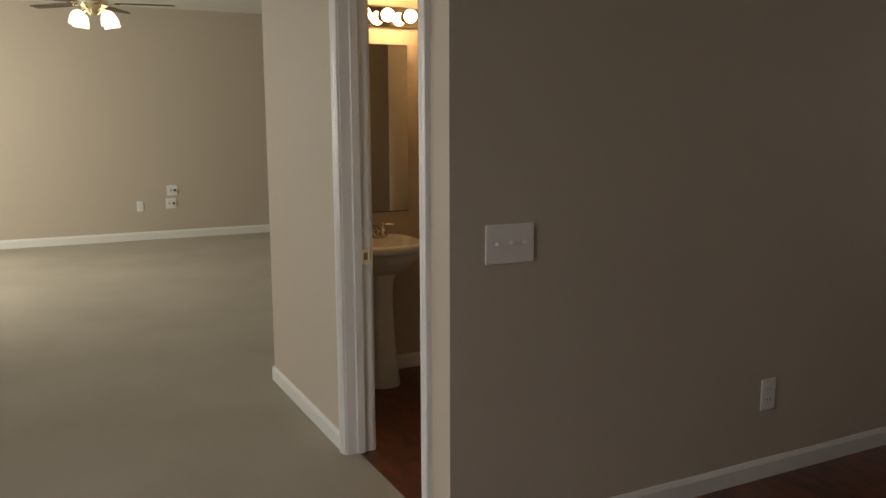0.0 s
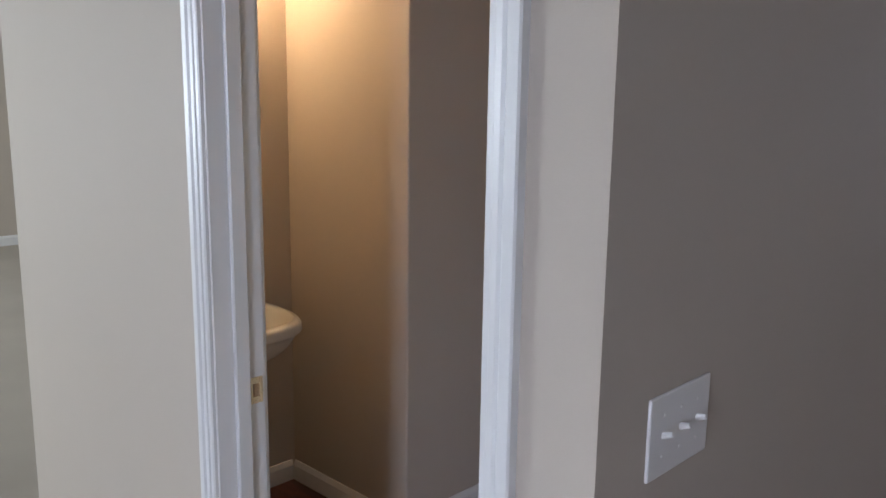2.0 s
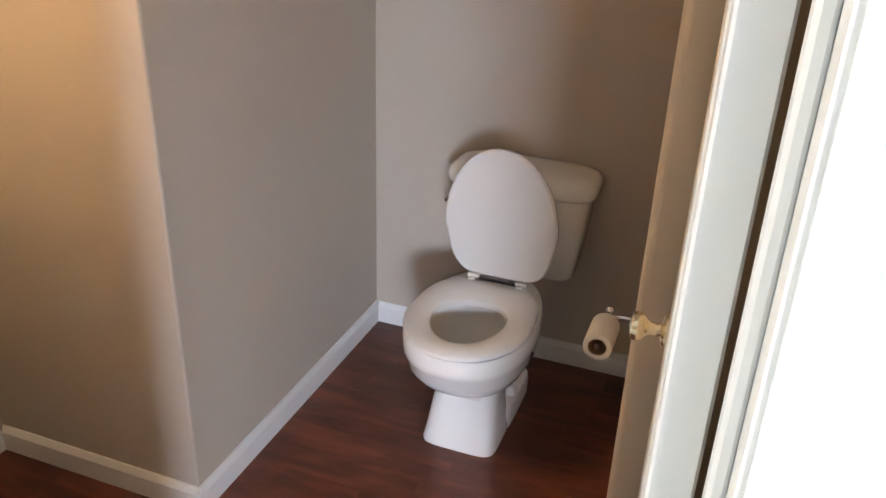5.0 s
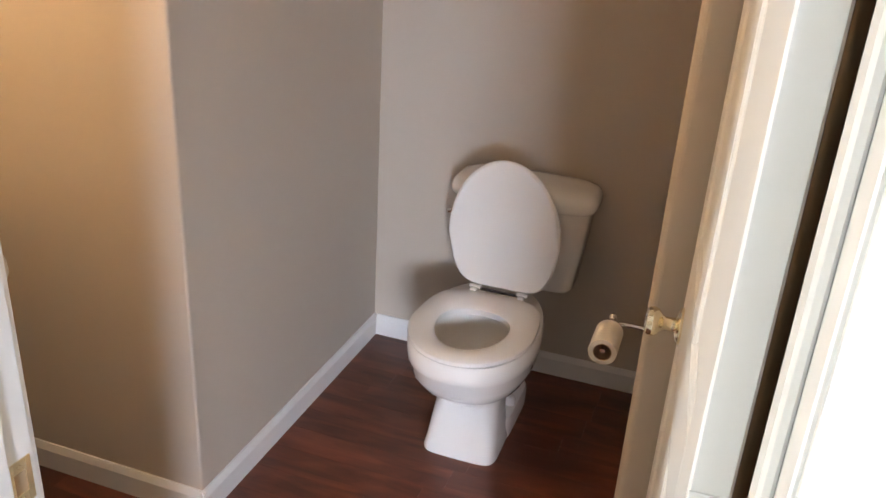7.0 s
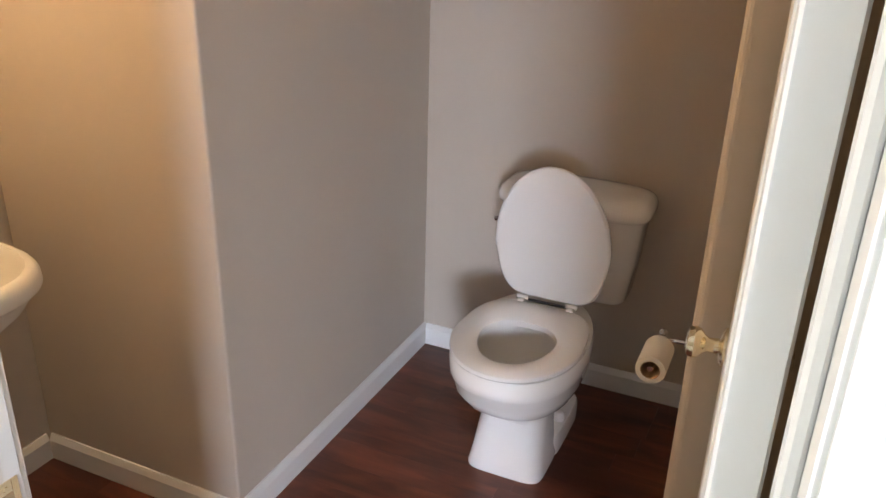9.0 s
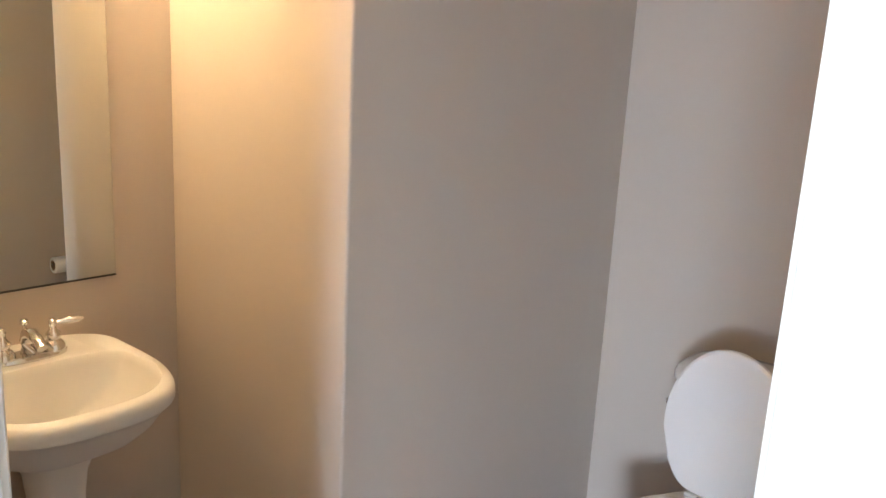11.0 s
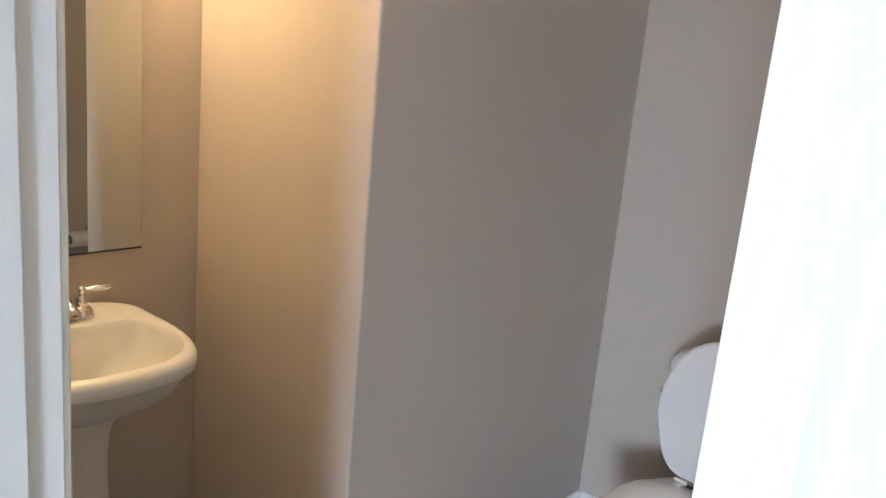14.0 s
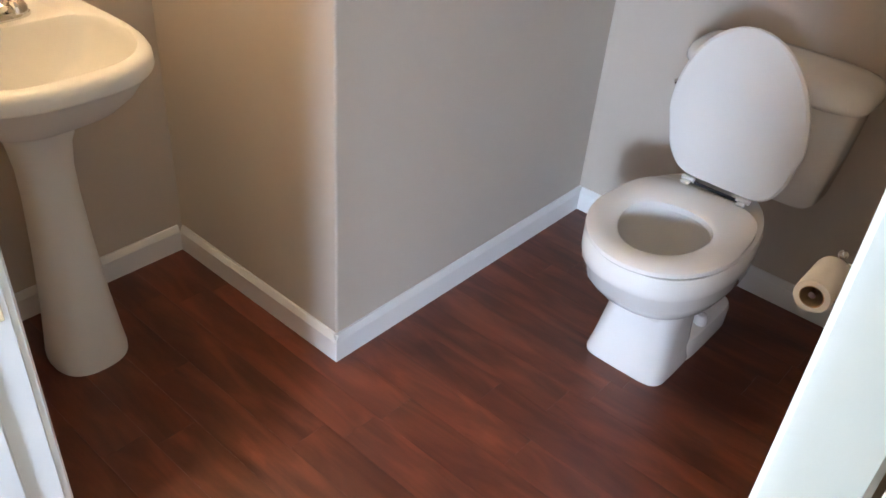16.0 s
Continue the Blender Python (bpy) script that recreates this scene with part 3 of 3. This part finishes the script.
# ---------- vanity light ----------
VY = -0.345
van = base("vanity_light", Matrix.Translation((XM, VY, 1.87)), "mirrored chrome vanity light bar with four lit bulbs", "wall lamp")
part("back_bar", box((0, -0.27, -0.05), (0.022, 0.27, 0.05), 0.006, 2), M_CHROME, van)
for i in range(4):
    y = -0.1875 + 0.125 * i
    m = Matrix.Translation((0.022, y, 0)) @ Euler((0, radians(90), 0)).to_matrix().to_4x4()
    sh = part("socket", lathe([(0.028, 0), (0.026, 0.008), (0.016, 0.014), (0.016, 0.03)], 18, m), M_CHROME, van, smooth=True)
    part("bulb", lathe([(0.013, 0.03), (0.018, 0.04), (0.029, 0.055), (0.033, 0.07), (0.03, 0.086), (0.018, 0.099), (0.004, 0.103)], 20, m), M_BULB, sh, "lit warm round bulb", smooth=True)

# ---------- toilet paper holder ----------
tp = base("paper_holder", Matrix.Translation((0.94, 0.46, 0.522)), "chrome pivoting toilet paper holder on the wall", "paper holder")
part("mount", lathe([(0.024, 0), (0.022, 0.006), (0.012, 0.01)], 18, Euler((0, radians(-90), 0)).to_matrix().to_4x4()), M_CHROME, tp, smooth=True)
part("arm", tube([(-0.008, 0, 0), (-0.03, 0, 0.002), (-0.064, 0, 0.002), (-0.088, -0.006, 0), (-0.093, -0.02, -0.004), (-0.093, -0.13, -0.008)], 0.006), M_CHROME, tp, smooth=True)
part("finial", lathe([(0.004, 0), (0.009, 0.006), (0.009, 0.012), (0.004, 0.018)], 14, Matrix.Translation((-0.093, 0.004, 0.004))), M_CHROME, tp, smooth=True)
roll = base("toilet_paper_roll", Matrix.Translation((0.847, 0.385, 0.509)), "nearly used-up white toilet paper roll on its holder", "toilet paper")
mr = Euler((radians(90), 0, 0)).to_matrix().to_4x4()
bm = lathe([(0.021, -0.052), (0.0315, -0.052), (0.0325, -0.05), (0.0325, 0.05), (0.0315, 0.052), (0.021, 0.052)], 28, mr, (False, False))
part("paper", bm, M_PAPER, roll, smooth=True)
part("core", lathe([(0.0195, -0.052), (0.021, -0.0525), (0.021, 0.0525), (0.0195, 0.052)], 28, mr, (False, False)), M_CARD, roll, "brown card core", smooth=True)

# ---------- switches and outlets ----------


def plate(name, m, gangs, kind, label):
    """Wall plate whose local x is out of the wall, y across and z up."""
    w, h = 0.072 + 0.0485 * (gangs - 1), 0.12
    p = base(name, m, label, "light switch" if kind == "switch" else "outlet")
    part("cover", box((0, -w / 2, -h / 2), (0.006, w / 2, h / 2), 0.003, 2), M_PLATE, p)
    for g in range(gangs):
        y = (g - (gangs - 1) / 2) * 0.0475
        if kind == "switch":
            part("toggle", tube([(0.004, y, 0.0), (0.012, y, 0.003), (0.021, y, 0.006)], [0.0055, 0.0048, 0.004], 8), M_PLATE, p)
            screws = (-0.03, 0.03)
        else:
            for z in (-0.02, 0.02):
                part("socket", box((0.004, y - 0.016, z - 0.014), (0.0075, y + 0.016, z + 0.014), 0.003, 2), M_PLATE, p)
                part("slots", add_box(box((0.0076, y - 0.008, z - 0.004), (0.0079, y - 0.006, z + 0.005)), (0.0076, y + 0.006, z - 0.004), (0.0079, y + 0.008, z + 0.005)), M_DARK, p)
            screws = (0,)
        for z in screws:
            part("screw", lathe([(0.003, 0.0058), (0.0024, 0.007)], 10, Matrix.Translation((0, y, z)) @ Euler((0, radians(90), 0)).to_matrix().to_4x4()), M_PLATE, p)
    return p


plate("light_switch", Matrix.Translation((XB, -0.663, 0.98)), 3, "switch", "white triple toggle switch plate on the wall")
plate("wall_outlet", Matrix.Translation((XB, 0.473, 0.33)), 1, "outlet", "white duplex outlet low on the wall")
def plugs(p):
    part("plug", box((0.004, 0.016, -0.012), (0.03, 0.038, 0.01), 0.005, 2), M_BLACK, p, "black plug")
    part("plug", box((0.004, -0.026, -0.006), (0.014, -0.01, 0.006), 0.003), M_BLACK, p, "black plug")


plugs(plate("wall_outlet", Matrix.Translation((-6.5, -0.5, 0.56)), 2, "outlet", "white double outlet plate with black plugs on the living room wall"))
plugs(plate("wall_outlet", Matrix.Translation((-6.5, -0.52, 0.41)), 2, "outlet", "white double cable plate with black plugs on the living room wall"))
plate("wall_outlet", Matrix.Translation((-6.5, -0.86, 0.39)), 1, "outlet", "white single outlet plate on the living room wall")

# ---------- ledge under the hall window ----------
lg = base("wall_ledge", Matrix.Translation((1.9, 1.6, 0.82)), "white wooden ledge under the hall window", "ledge")
part("board", box((-0.63, -0.09, 0), (0.9, 0, 0.03), 0.005, 2), M_TRIM, lg)
part("apron", box((-0.625, -0.02, -0.06), (0.88, 0, 0), 0.003), M_TRIM, lg)

# ---------- ceiling fan ----------
fan = base("ceiling_fan", Matrix.Translation((-4.0, -1.39, H - 0.08)), "brass ceiling fan with dark blades and lit glass shades", "ceiling fan")
part("canopy", lathe([(0.07, 0.08), (0.07, 0.06), (0.03, 0.02), (0.012, 0.015), (0.012, -0.17)], 24), M_BRASS, fan, smooth=True)
part("motor", lathe([(0.03, -0.16), (0.09, -0.17), (0.11, -0.2), (0.11, -0.25), (0.07, -0.27), (0.05, -0.3), (0.03, -0.32)], 28), M_BRASS, fan, smooth=True)
for i in range(5):
    m = Matrix.Rotation(radians(72 * i + 80), 4, "Z")
    bm = bmesh.new()
    loft(bm, [[Vector((r, -w, -0.235 - t)), Vector((r, w, -0.225 - t)), Vector((r, w, -0.219 - t)), Vector((r, -w, -0.229 - t))] for r, w, t in ((0.16, 0.045, 0), (0.2, 0.058, 0), (0.5, 0.066, 0), (0.6, 0.06, 0), (0.625, 0.04, 0))])
    bmesh.ops.transform(bm, matrix=m, verts=bm.verts)
    b = part("blade", bm, M_BLADE, fan, "dark wooden fan blade")
    bm = box((0.09, -0.018, -0.232), (0.2, 0.018, -0.238), 0.001)
    bmesh.ops.transform(bm, matrix=m, verts=bm.verts)
    part("blade_iron", bm, M_BRASS, b)
for i in range(4):
    a = radians(90 * i + 35)
    m = Matrix.Translation((0.15 * math.cos(a), 0.15 * math.sin(a), -0.3)) @ Matrix.Rotation(a, 4, "Z") @ Euler((0, radians(168), 0)).to_matrix().to_4x4()
    arm = part("lamp_arm", tube([(0.03 * math.cos(a), 0.03 * math.sin(a), -0.29), (0.08 * math.cos(a), 0.08 * math.sin(a), -0.275), (0.15 * math.cos(a), 0.15 * math.sin(a), -0.3)], 0.009), M_BRASS, fan, smooth=True)
    part("glass_shade", lathe([(0.02, 0.0), (0.04, 0.012), (0.055, 0.035), (0.06, 0.07), (0.063, 0.11), (0.056, 0.11), (0.02, 0.1)], 20, m), M_FANBULB, arm, "lit frosted glass shade", smooth=True)

# ---------- laminate planks ----------


def planks(name, x0, x1, y0, y1, label, length, width):
    f = tagged(part(name, box((x0, y0, -0.1), (x1, y1, -0.005)), M_SUB), label, "floor", kind="structure")
    rng = random.Random(4)
    cache = {}
    y = y0
    while y < y1 - 0.001:
        w = min(width, y1 - y)
        x = x0 - rng.random() * length * 0.8
        while x < x1 - 0.001:
            a, b = max(x, x0), min(x + length, x1)
            if b - a > 0.01:
                key = (round(b - a, 3), round(w, 3))
                if key not in cache:
                    ob = part("plank", box((0, 0, -0.006), (key[0] - 0.0002, key[1] - 0.0002, 0.0), 0.0002), M_WOOD, f)
                    cache[key] = ob.data
                else:
                    ob = new("plank", cache[key])
                    ob.parent = f
                ob.location = (a, y, 0)
            x += length
        y += width
    return f


planks("floor", XM - 0.02, XB - T + 0.02, -0.812, 1.05, "dark cherry laminate plank floor", 0.62, 0.095)
planks("floor_hall", XB - 0.01, 4.25, -1.6, 1.62, "dark cherry laminate hall floor", 1.2, 0.125)
